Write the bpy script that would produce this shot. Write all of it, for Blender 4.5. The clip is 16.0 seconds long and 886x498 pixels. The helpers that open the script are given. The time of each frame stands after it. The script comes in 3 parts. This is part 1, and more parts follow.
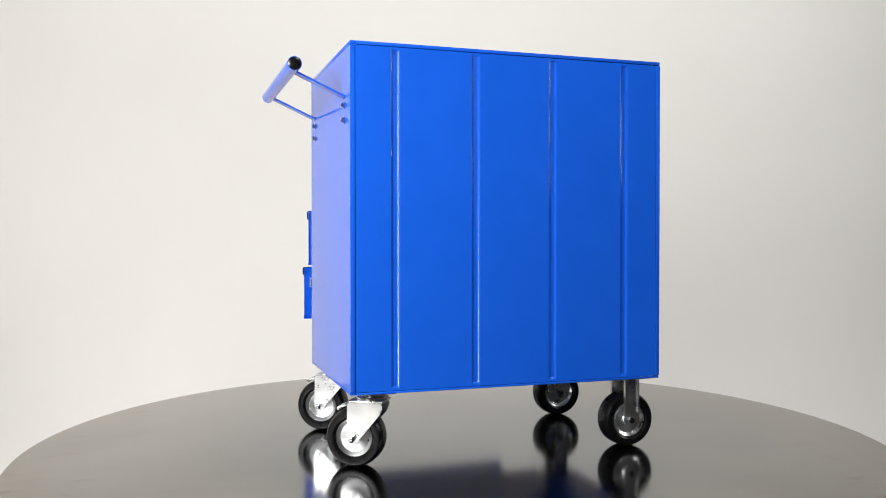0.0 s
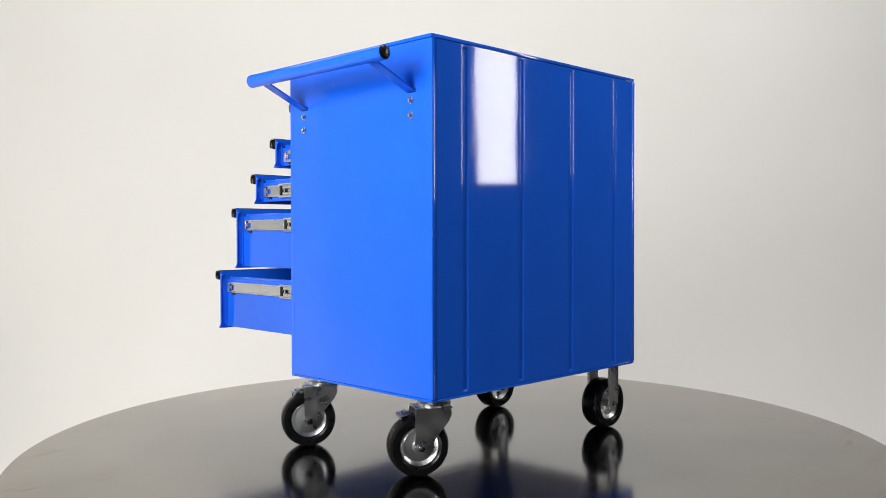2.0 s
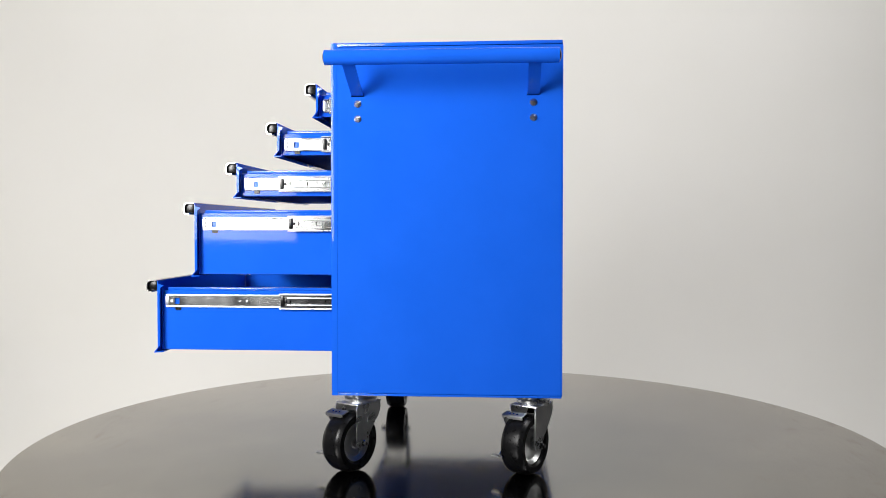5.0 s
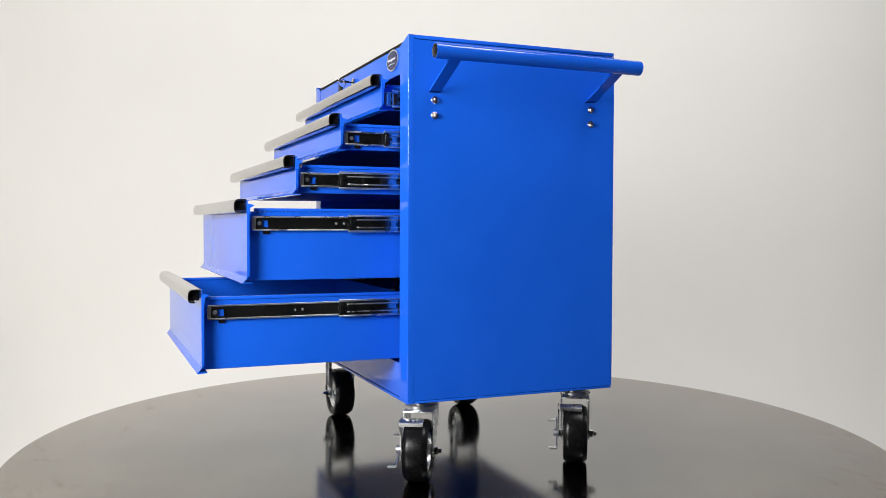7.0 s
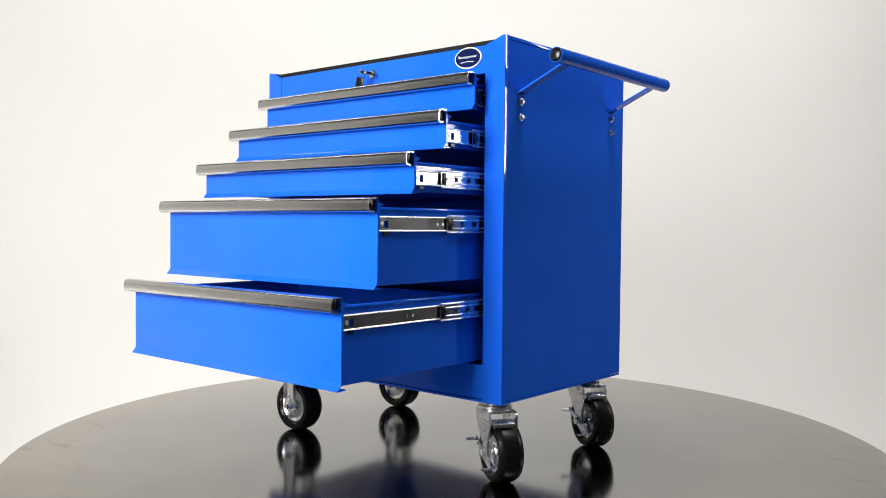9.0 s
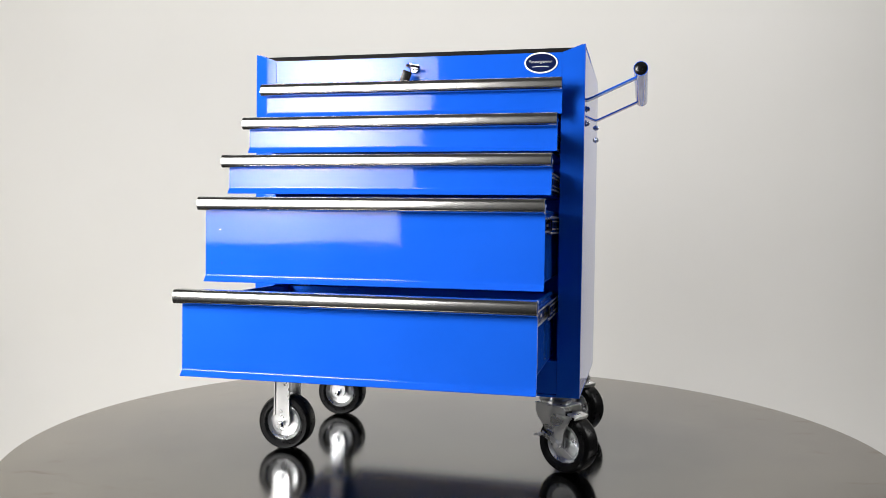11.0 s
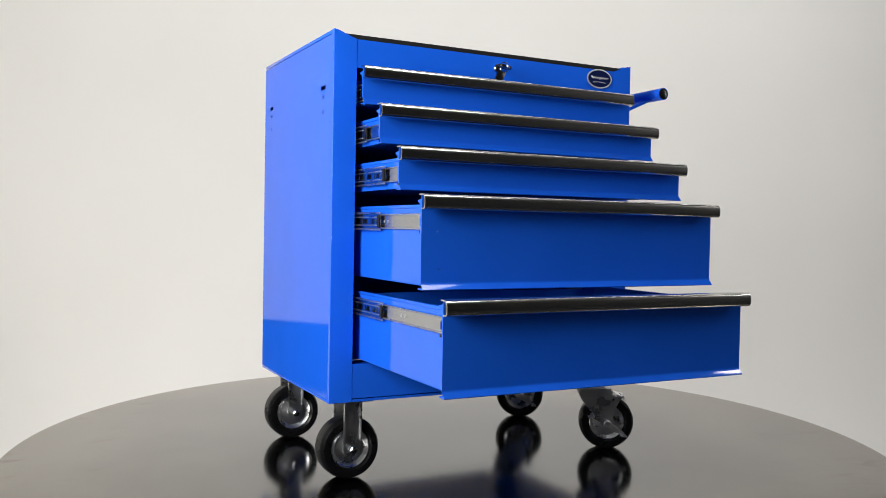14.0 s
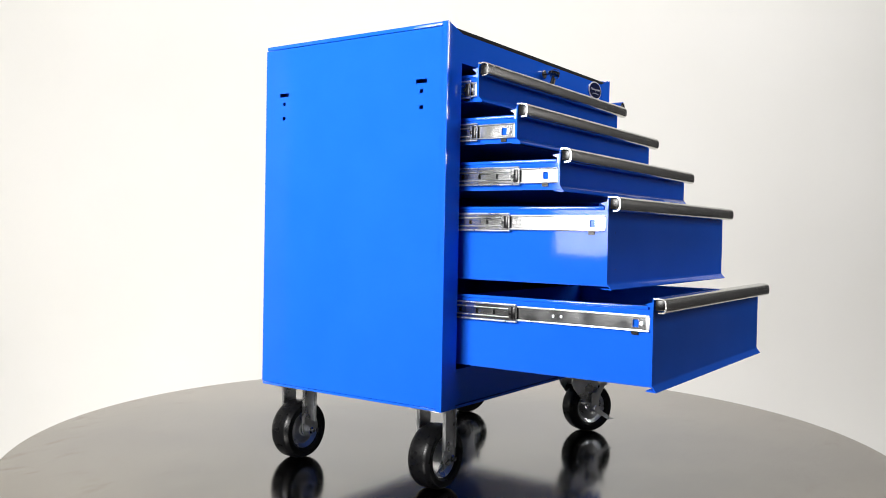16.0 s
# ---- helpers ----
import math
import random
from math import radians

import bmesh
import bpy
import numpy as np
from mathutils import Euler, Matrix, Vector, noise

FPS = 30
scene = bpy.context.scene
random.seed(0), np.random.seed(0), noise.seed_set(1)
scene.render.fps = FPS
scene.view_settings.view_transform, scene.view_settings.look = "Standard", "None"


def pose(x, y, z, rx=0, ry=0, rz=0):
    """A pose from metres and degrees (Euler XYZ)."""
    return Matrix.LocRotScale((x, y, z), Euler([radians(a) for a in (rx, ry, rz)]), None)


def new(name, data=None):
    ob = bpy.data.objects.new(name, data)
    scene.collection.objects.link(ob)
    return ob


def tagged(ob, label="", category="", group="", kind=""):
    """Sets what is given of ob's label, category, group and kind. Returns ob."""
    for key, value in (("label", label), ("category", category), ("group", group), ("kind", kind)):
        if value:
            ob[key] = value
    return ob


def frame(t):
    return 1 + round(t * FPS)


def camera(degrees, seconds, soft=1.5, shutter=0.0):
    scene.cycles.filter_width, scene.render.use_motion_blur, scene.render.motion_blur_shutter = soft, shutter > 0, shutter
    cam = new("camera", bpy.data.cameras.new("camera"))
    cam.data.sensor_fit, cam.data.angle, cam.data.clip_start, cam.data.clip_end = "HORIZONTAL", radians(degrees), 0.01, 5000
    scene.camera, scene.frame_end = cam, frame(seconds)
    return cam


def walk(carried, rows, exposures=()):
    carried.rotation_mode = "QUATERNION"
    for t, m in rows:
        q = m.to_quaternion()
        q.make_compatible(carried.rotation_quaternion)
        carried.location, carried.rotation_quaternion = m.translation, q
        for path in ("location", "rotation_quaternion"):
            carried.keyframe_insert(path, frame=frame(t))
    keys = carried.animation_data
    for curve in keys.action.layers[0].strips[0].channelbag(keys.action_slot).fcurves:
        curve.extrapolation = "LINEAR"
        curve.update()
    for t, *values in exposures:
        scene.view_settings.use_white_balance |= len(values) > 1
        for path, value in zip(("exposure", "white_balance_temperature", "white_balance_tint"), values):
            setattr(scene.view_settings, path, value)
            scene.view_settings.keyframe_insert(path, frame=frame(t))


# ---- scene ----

# ---------------- camera ----------------
cam = camera(54.70, 16.0, soft=0.85)
STAND = pose(0, -1.9601, 0.4782, 88.8563, 0, 1.0042) @ pose(0, 0, 0, 0, 0, 0.4978)
walk(cam, [(0.0, STAND), (16.0, STAND)], exposures=[(0.0, -0.02), (1.0, -0.02), (2.0, -0.05), (3.0, -0.10), (6.0, -0.10), (7.0, -0.02), (8.0, 0.12), (9.0, 0.18), (10.2, 0.06), (11.5, -0.22), (12.5, -0.24), (13.5, -0.20), (14.0, -0.15), (14.5, 0.02), (15.0, 0.15), (16.0, 0.26)])

# ---------------- sizes (metres, cart space: x along the front, y to the back, z up) ----------------
W, D, ZB, ZT = 0.688, 0.4496, 0.158, 0.848
AXIS = Vector((0.3938, 0.2284, 0.0))     # the turntable's axis in cart space
FLOOR = -0.78
TOP = 0.004                              # the steel disc's upper face, which the wheels stand on
BACK = 2.5


# ---------------- light: key softbox by the camera, strip softbox across from it; added unseen to brighten the backdrop: panel over it, two floor washes on it ---
# pose (the lit face looks along its +z), width, height, watts, colour
KEY = (Matrix(((-0.876, 0, 0.482, -1.2125), (0.482, 0, 0.876, -1.675), (0, 1, 0, 1.01), (0, 0, 0, 1))), 0.85, 1.19, 37.5, (1.0, 0.99, 0.975))
STRIP = (Matrix(((0, 0, -1, 2.2), (-1, 0, 0, -0.05), (0, 1, 0, 1.27), (0, 0, 0, 1))), 0.17, 1.10, 12.5, (1.0, 0.985, 0.97))
OVER = (pose(0.80, -0.60, 2.45, 180), 0.75, 0.55, 20.0, (1.0, 0.985, 0.97))
PANEL = (pose(0.1, 1.35, 2.80, 205), 5.6, 0.6, 38.0, (1.0, 0.99, 0.97))
WASH_A = (pose(-1.75, 0.1, -0.56, 65, 0, 180 + 30), 1.5, 0.3, 14.5, (1.0, 0.995, 0.965))
WASH_B = (pose(1.85, 0.1, -0.56, 65, 0, 180 - 10), 1.5, 0.3, 19.5, (1.0, 0.99, 0.975))
for m, w, h, watts, colour in (KEY, STRIP, OVER, PANEL, WASH_A, WASH_B):
    lamp = bpy.data.lights.new("lamp", "AREA")
    lamp.shape, lamp.size, lamp.size_y, lamp.energy, lamp.color = "RECTANGLE", w, h, watts, colour
    new("lamp", lamp).matrix_world = m @ pose(0, 0, 0, 180)
    if watts == KEY[3]:
        # the tube behind the cloth makes the softbox hotter in its middle
        lamp.use_nodes = True
        tree = lamp.node_tree
        uv = tree.nodes.new("ShaderNodeNewGeometry").outputs["Parametric"]
        away = tree.nodes.new("ShaderNodeVectorMath")
        away.operation = "DISTANCE"
        away.inputs[1].default_value = (0.5, 0.5, 0.0)
        tree.links.new(uv, away.inputs[0])
        fall = tree.nodes.new("ShaderNodeMapRange")
        fall.interpolation_type = "SMOOTHSTEP"
        for k, v in (("From Min", 0.0), ("From Max", 0.55), ("To Min", 4.2), ("To Max", 0.85)):
            fall.inputs[k].default_value = v
        tree.links.new(away.outputs["Value"], fall.inputs["Value"])
        tree.links.new(fall.outputs["Result"], tree.nodes["Emission"].inputs["Strength"])
world = bpy.data.worlds.new("studio_dark")
world.use_nodes = True
world.node_tree.nodes["Background"].inputs["Color"].default_value = (0.01, 0.01, 0.01, 1)
scene.world = world


# ---------------- materials ----------------
def material(name):
    m = bpy.data.materials.new(name)
    m.use_nodes = True
    t = m.node_tree
    return m, t, t.nodes["Principled BSDF"]


def link(t, a, b):
    t.links.new(a, b)


def coords(t, scale=(1, 1, 1)):
    c = t.nodes.new("ShaderNodeTexCoord")
    mp = t.nodes.new("ShaderNodeMapping")
    mp.inputs["Scale"].default_value = scale
    link(t, c.outputs["Object"], mp.inputs["Vector"])
    return mp.outputs["Vector"]


def noise_tex(t, vec, scale, detail=3.0, rough=0.5):
    n = t.nodes.new("ShaderNodeTexNoise")
    n.inputs["Scale"].default_value = scale
    n.inputs["Detail"].default_value = detail
    n.inputs["Roughness"].default_value = rough
    link(t, vec, n.inputs["Vector"])
    return n.outputs["Fac"]


def ramp(t, fac, a, b, pa=0.3, pb=0.7):
    r = t.nodes.new("ShaderNodeValToRGB")
    r.color_ramp.elements[0].position, r.color_ramp.elements[0].color = pa, (*a, 1)
    r.color_ramp.elements[1].position, r.color_ramp.elements[1].color = pb, (*b, 1)
    link(t, fac, r.inputs["Fac"])
    return r.outputs["Color"]


def span(t, fac, lo, hi, pa=0.3, pb=0.7):
    r = t.nodes.new("ShaderNodeMapRange")
    for k, v in (("From Min", pa), ("From Max", pb), ("To Min", lo), ("To Max", hi)):
        r.inputs[k].default_value = v
    link(t, fac, r.inputs["Value"])
    return r.outputs["Result"]


def bumps(t, b, layers):
    """layers: (height socket, strength, distance)"""
    last = None
    for h, strength, distance in layers:
        n = t.nodes.new("ShaderNodeBump")
        n.inputs["Strength"].default_value = strength
        n.inputs["Distance"].default_value = distance
        link(t, h, n.inputs["Height"])
        if last:
            link(t, last, n.inputs["Normal"])
        last = n.outputs["Normal"]
    link(t, last, b.inputs["Normal"])
    return last


def blue_paint():
    m, t, b = material("blue_powder_paint")
    v = coords(t)
    link(t, ramp(t, noise_tex(t, v, 9), (0.009, 0.108, 0.69), (0.011, 0.116, 0.73)), b.inputs["Base Color"])
    link(t, span(t, noise_tex(t, v, 40, 5), 0.035, 0.065), b.inputs["Roughness"])
    b.inputs["Specular IOR Level"].default_value = 0.33
    bumps(t, b, [(noise_tex(t, v, 3.2, 1), 0.12, 0.010), (noise_tex(t, v, 320, 2), 0.012, 0.0006)])
    return m


def brushed_trim():
    m, t, b = material("brushed_aluminium_trim")
    v = coords(t, (2, 900, 900))
    n = noise_tex(t, v, 4, 4)
    link(t, ramp(t, n, (0.56, 0.55, 0.53), (0.62, 0.61, 0.59)), b.inputs["Base Color"])
    b.inputs["Metallic"].default_value = 1
    link(t, span(t, n, 0.19, 0.22), b.inputs["Roughness"])
    bumps(t, b, [(n, 0.004, 0.0002)])
    return m


def zinc(name, c=0.72, r=0.22):
    m, t, b = material(name)
    v = coords(t)
    n = noise_tex(t, v, 25, 3)
    link(t, ramp(t, n, (c * 0.88, c * 0.90, c * 0.92), (c, c, c)), b.inputs["Base Color"])
    b.inputs["Metallic"].default_value = 1
    link(t, span(t, n, r * 0.8, r * 1.3), b.inputs["Roughness"])
    bumps(t, b, [(noise_tex(t, v, 30, 2), 0.004, 0.0004)])
    return m


def plain(name, c, rough, spec=0.5, grain=120, vary=0.15):
    m, t, b = material(name)
    v = coords(t)
    n = noise_tex(t, v, grain, 4)
    link(t, ramp(t, n, [k * (1 - vary) for k in c], [k * (1 + vary) for k in c]), b.inputs["Base Color"])
    link(t, span(t, n, rough * 0.85, rough * 1.15), b.inputs["Roughness"])
    b.inputs["Specular IOR Level"].default_value = spec
    bumps(t, b, [(n, 0.06, 0.0008)])
    return m


def steel_top():
    """Sheet steel polished in the middle, duller and browned towards its worn rim. The cart's dark reflection is partly
    put into the middle's darker colour.
    """
    m, t, b = material("rolled_sheet_steel")
    v = coords(t)
    streak = noise_tex(t, coords(t, (3, 60, 1)), 2.5, 5)
    cloud = noise_tex(t, v, 2.2, 4, 0.6)
    spots = noise_tex(t, coords(t, (1, 2.6, 1)), 9, 6, 0.65)
    length = t.nodes.new("ShaderNodeVectorMath")
    length.operation = "LENGTH"
    link(t, v, length.inputs[0])
    ragged = t.nodes.new("ShaderNodeMath")
    ragged.operation = "MULTIPLY_ADD"
    ragged.inputs[1].default_value = 0.35
    link(t, cloud, ragged.inputs[0])
    link(t, length.outputs["Value"], ragged.inputs[2])
    rim = span(t, ragged.outputs["Value"], 0, 1, 0.55, 1.12)

    def mixed(fac, x, y):
        n = t.nodes.new("ShaderNodeMix")
        n.data_type = "RGBA"
        link(t, fac, n.inputs["Factor"])
        for k, c in (("A", x), ("B", y)):
            if isinstance(c, tuple):
                n.inputs[k].default_value = (*c, 1)
            else:
                link(t, c, n.inputs[k])
        return n.outputs["Result"]

    # middle kept darker, partly in place of the cart's dark reflection
    middle = ramp(t, cloud, (0.158, 0.158, 0.164), (0.192, 0.191, 0.192), 0.35, 0.65)
    outer = ramp(t, cloud, (0.300, 0.274, 0.238), (0.350, 0.323, 0.284), 0.35, 0.65)
    worn = t.nodes.new("ShaderNodeMath")
    worn.operation = "MULTIPLY"
    link(t, span(t, spots, 0, 0.7, 0.57, 0.68), worn.inputs[0])
    link(t, span(t, length.outputs["Value"], 0.12, 1, 0.60, 0.90), worn.inputs[1])
    colour = mixed(worn.outputs["Value"], mixed(rim, middle, outer), (0.190, 0.140, 0.098))
    link(t, colour, b.inputs["Base Color"])
    b.inputs["Metallic"].default_value = 1
    rough = t.nodes.new("ShaderNodeMath")
    rough.operation = "MULTIPLY_ADD"
    rough.inputs[1].default_value = 0.08
    link(t, rim, rough.inputs[0])
    link(t, span(t, streak, 0.09, 0.13), rough.inputs[2])
    link(t, rough.outputs["Value"], b.inputs["Roughness"])
    bumps(t, b, [(cloud, 0.03, 0.004)])
    return m


def backdrop_paint():
    m, t, b = material("matt_backdrop_paint")
    v = coords(t)
    link(t, ramp(t, noise_tex(t, v, 1.1, 4), (0.80, 0.785, 0.75), (0.83, 0.815, 0.785)), b.inputs["Base Color"])
    b.inputs["Roughness"].default_value = 0.9
    bumps(t, b, [(noise_tex(t, v, 90, 3), 0.05, 0.002)])
    return m


BLUE = blue_paint()
TRIM = brushed_trim()
ZINC = zinc("bright_zinc_plate", 0.80, 0.30)
SLIDE = zinc("slide_rail_steel", 0.54, 0.17)
BOLT = zinc("bright_bolt_zinc", 0.88, 0.19)
SATIN = zinc("satin_zinc", 0.86, 0.36)
CHROME = zinc("chrome", 0.80, 0.10)
RUBBER = plain("black_rubber", (0.004, 0.004, 0.0045), 0.30, 0.20)
PLASTIC = plain("black_plastic", (0.006, 0.006, 0.0065), 0.25, 0.35)
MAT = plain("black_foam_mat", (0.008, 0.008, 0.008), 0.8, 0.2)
# copy of the blue, matt and darker so the tray undersides read shaded
MATT = plain("matt_shaded_blue_paint", (0.008, 0.095, 0.60), 0.6, 0.12)
NAVY = plain("navy_badge_enamel", (0.006, 0.012, 0.06), 0.15)
WHITE = plain("white_print", (0.75, 0.76, 0.78), 0.4, vary=0.05)
STEEL = steel_top()
PAPER = backdrop_paint()
DARKWALL = plain("dark_studio_paint", (0.05, 0.05, 0.052), 0.8, grain=3)
GREY = plain("grey_flat_paint", (0.55, 0.53, 0.50), 0.8, grain=3)
CASE = plain("black_softbox_cloth", (0.02, 0.02, 0.02), 0.9)


# ---------------- mesh helpers ----------------
def box(bm, x0, x1, y0, y1, z0, z1, bevel=0.0):
    m = Matrix.Translation(((x0 + x1) / 2, (y0 + y1) / 2, (z0 + z1) / 2)) @ Matrix.Diagonal((abs(x1 - x0), abs(y1 - y0), abs(z1 - z0), 1))
    made = bmesh.ops.create_cube(bm, size=1, matrix=m)["verts"]
    if bevel:
        edges = list({e for v in made for e in v.link_edges})
        bmesh.ops.bevel(bm, geom=edges, offset=bevel, segments=2, affect="EDGES", profile=0.5)


def prism(bm, profile, m, length):
    """A closed 2D profile in the local xy plane, drawn out along local z from 0 to length, placed by m."""
    a = [bm.verts.new(m @ Vector((x, y, 0))) for x, y in profile]
    b = [bm.verts.new(m @ Vector((x, y, length))) for x, y in profile]
    n = len(a)
    bm.faces.new(a[::-1])
    bm.faces.new(b)
    for i in range(n):
        bm.faces.new((a[i], a[(i + 1) % n], b[(i + 1) % n], b[i]))


def lathe(bm, profile, m, steps=40, close=False):
    """(radius, height) pairs turned about local z, placed by m."""
    rings = []
    for r, h in profile:
        if r < 1e-6:
            rings.append([bm.verts.new(m @ Vector((0, 0, h)))])
        else:
            rings.append([bm.verts.new(m @ Vector((r * math.cos(2 * math.pi * i / steps), r * math.sin(2 * math.pi * i / steps), h))) for i in range(steps)])
    pairs = list(zip(rings, rings[1:])) + ([(rings[-1], rings[0])] if close else [])
    for a, b in pairs:
        for i in range(steps):
            j = (i + 1) % steps
            if len(a) == 1 and len(b) > 1:
                bm.faces.new((a[0], b[i], b[j]))
            elif len(b) == 1 and len(a) > 1:
                bm.faces.new((a[i], b[0], a[j]))
            elif len(a) > 1:
                bm.faces.new((a[i], b[i], b[j], a[j]))


def along(a, b):
    """The pose at a whose z axis points to b."""
    return Matrix.Translation(a) @ (Vector(b) - Vector(a)).to_track_quat("Z", "Y").to_matrix().to_4x4()


def rod(bm, a, b, r, steps=20, bevel=0.0):
    h = (Vector(b) - Vector(a)).length
    k = bevel
    lathe(bm, [(0, 0), (r - k, 0), (r, k), (r, h - k), (r - k, h), (0, h)] if k else [(0, 0), (r, 0), (r, h), (0, h)], along(a, b), steps)


def mesh_object(name, bm, mat, sharp=25):
    bmesh.ops.recalc_face_normals(bm, faces=bm.faces)
    for f in bm.faces:
        f.smooth = True
    for e in bm.edges:
        e.smooth = len(e.link_faces) == 2 and e.calc_face_angle(9) < radians(sharp)
    me = bpy.data.meshes.new(name)
    bm.to_mesh(me)
    bm.free()
    me.materials.append(mat)
    return new(name, me)


def part(name, bm, mat, parent, label="", at=None, sharp=25):
    ob = mesh_object(name, bm, mat, sharp)
    ob.parent = parent
    if at is not None:
        ob.location = at
    return tagged(ob, label)


def boxes(*rows, bevel=0.0):
    bm = bmesh.new()
    for r in rows:
        box(bm, *r, bevel=bevel)
    return bm


# ---------------- the studio ----------------
def studio():
    # seamless backdrop: wall, sweep and floor in one sheet
    bm = bmesh.new()
    prof = [(0.4, FLOOR)] + [(BACK - 0.9 + 0.9 * math.sin(a), FLOOR + 0.9 - 0.9 * math.cos(a)) for a in [math.pi / 2 * i / 16 for i in range(17)]] + [(BACK, 2.9)]
    prof += [(BACK + 0.05, 2.9), (BACK + 0.05, FLOOR - 0.05), (0.4, FLOOR - 0.05)]
    prism(bm, prof, Matrix(((0, 0, 1, -2.75), (1, 0, 0, 0), (0, 1, 0, 0), (0, 0, 0, 1))), 5.5)
    tagged(mesh_object("backdrop", bm, PAPER), "seamless off-white matt studio backdrop curving into the floor", "backdrop", kind="structure")
    tagged(mesh_object("floor", boxes((-3.6, 3.6, -4.6, 0.399, FLOOR - 0.05, FLOOR), (-3.6, -2.752, 0.4, BACK + 0.05, FLOOR - 0.05, FLOOR), (2.752, 3.6, 0.4, BACK + 0.05, FLOOR - 0.05, FLOOR)), DARKWALL), "dark grey studio floor", "floor", kind="structure")
    # unseen flats added for the trims to reflect, the grey one dimmer
    tagged(mesh_object("wing_reflector", boxes((-2.70, -2.66, 0.15, 1.60, FLOOR + 0.002, 2.2), (-2.70, -2.66, 1.60, 2.42, FLOOR + 0.75, 2.2)), PAPER), "unseen off-white flat added square to the backdrop as a reflector", "backdrop", kind="structure")
    tagged(mesh_object("dim_reflector", boxes((-2.70, -2.66, -0.70, 0.148, FLOOR + 0.002, 2.2)), GREY), "unseen mid-grey flat added beside the off-white one to reflect dimmer", "flat", kind="structure")
    tagged(mesh_object("wall_north", boxes((-3.7, 3.7, BACK + 0.06, BACK + 0.16, FLOOR, 2.9)), DARKWALL), "dark grey painted studio wall", "wall", kind="structure")
    for name, r in (("wall_west", (-3.7, -3.602, -4.6, BACK + 0.05, FLOOR, 2.9)), ("wall_east", (3.602, 3.7, -4.6, BACK + 0.05, FLOOR, 2.9)), ("wall_south", (-3.7, 3.7, -4.7, -4.602, FLOOR, 2.9))):
        tagged(mesh_object(name, boxes(r), DARKWALL), "dark grey painted studio wall", "wall", kind="structure")
    tagged(mesh_object("ceiling", boxes((-3.7, 3.7, -4.7, BACK + 0.05, 2.902, 3.0)), DARKWALL), "dark grey studio ceiling", "ceiling", kind="structure")


def softbox(name, m, w, h, label):
    """A softbox whose diffuser faces local +z, w by h."""
    top = new(name)
    top.matrix_world = m
    tagged(top, label, "studio light")
    bm = bmesh.new()
    box(bm, -w / 2 - 0.015, w / 2 + 0.015, -h / 2 - 0.015, h / 2 + 0.015, -0.10, -0.012)
    part("housing", bm, CASE, top, "black cloth housing")
    bm = bmesh.new()
    box(bm, -w / 2, w / 2, -h / 2, h / 2, -0.011, -0.006)
    part("diffuser", bm, WHITE, top, "white diffuser cloth")
    return top


def stand(top, drop, half):
    bm = bmesh.new()
    rod(bm, (0, -half - 0.016, -0.06), (0, FLOOR - drop, -0.06), 0.016)
    part("stand", bm, CASE, top, "black stand")


def softboxes():
    stand(softbox("softbox", KEY[0], KEY[1], KEY[2], "large black softbox with a lit white diffuser"), KEY[0].translation.z, KEY[2] / 2)
    stand(softbox("strip_softbox", STRIP[0], STRIP[1], STRIP[2], "narrow black strip softbox with a lit white diffuser"), STRIP[0].translation.z, STRIP[2] / 2)
    # unseen fill lights added low down to brighten the backdrop
    for wash in (WASH_A, WASH_B):
        low = softbox("backdrop_fill_light", wash[0], wash[1], wash[2], "low black light with a lit white diffuser, added unseen to brighten the backdrop")
        for x in (-0.45, 0.45):
            bm = bmesh.new()
            foot = low.matrix_world.inverted() @ Vector((low.matrix_world @ Vector((x, 0, -0.06))).xy.to_3d() + Vector((0, 0, FLOOR)))
            rod(bm, (x, 0, -0.06), foot, 0.02)
            part("foot", bm, CASE, low, "black foot")
    hung = softbox("overhead_softbox", OVER[0], OVER[1], OVER[2], "square black softbox hung overhead with a lit white diffuser")
    bm = bmesh.new()
    rod(bm, (0, 0, -0.101), (0, 0, OVER[0].translation.z - 2.901), 0.016)
    part("hanger", bm, CASE, hung, "black hanging pole")
    # another unseen fill, added above for the backdrop's upper part
    softbox("backdrop_fill_panel", PANEL[0], PANEL[1], PANEL[2], "long lit panel overhead, added unseen to brighten the backdrop")


# ---------------- the turntable ----------------
def turntable():
    top = new("turntable")
    tagged(top, "round turntable with a polished sheet steel top", "turntable")
    c = Vector((-0.0078, -0.0028, TOP))
    bm = bmesh.new()
    R = 0.9503
    lathe(bm, [(0, 0), (R * 0.5, 0), (R - 0.002, 0), (R, -0.002), (R, -0.022), (R - 0.002, -0.024), (0, -0.024)], Matrix.Translation(c), 192)
    part("disc", bm, STEEL, top, "polished rolled steel disc with faint stains")
    bm = bmesh.new()
    lathe(bm, [(0, TOP - 0.0245), (0.30, TOP - 0.0245), (0.30, -0.06), (0.10, -0.08), (0.10, FLOOR + 0.05), (0.34, FLOOR + 0.03), (0.34, FLOOR + 0.014), (0, FLOOR + 0.014)], Matrix.Identity(4), 48)
    part("pedestal", bm, CASE, top, "black pedestal")
    return top


# ---------------- the tool cart ----------------
def panel_with_holes(bm, us, vs, holes, put):
    """A sheet on the grid of us and vs, two skins, without the cells in holes."""
    for side in (0, 1):
        grid = {}
        for i, u in enumerate(us):
            for j, v in enumerate(vs):
                grid[i, j] = bm.verts.new(put(u, v, side))
        for i in range(len(us) - 1):
            for j in range(len(vs) - 1):
                if (i, j) not in holes:
                    bm.faces.new((grid[i, j], grid[i + 1, j], grid[i + 1, j + 1], grid[i, j + 1]))
    bm.verts.ensure_lookup_table()


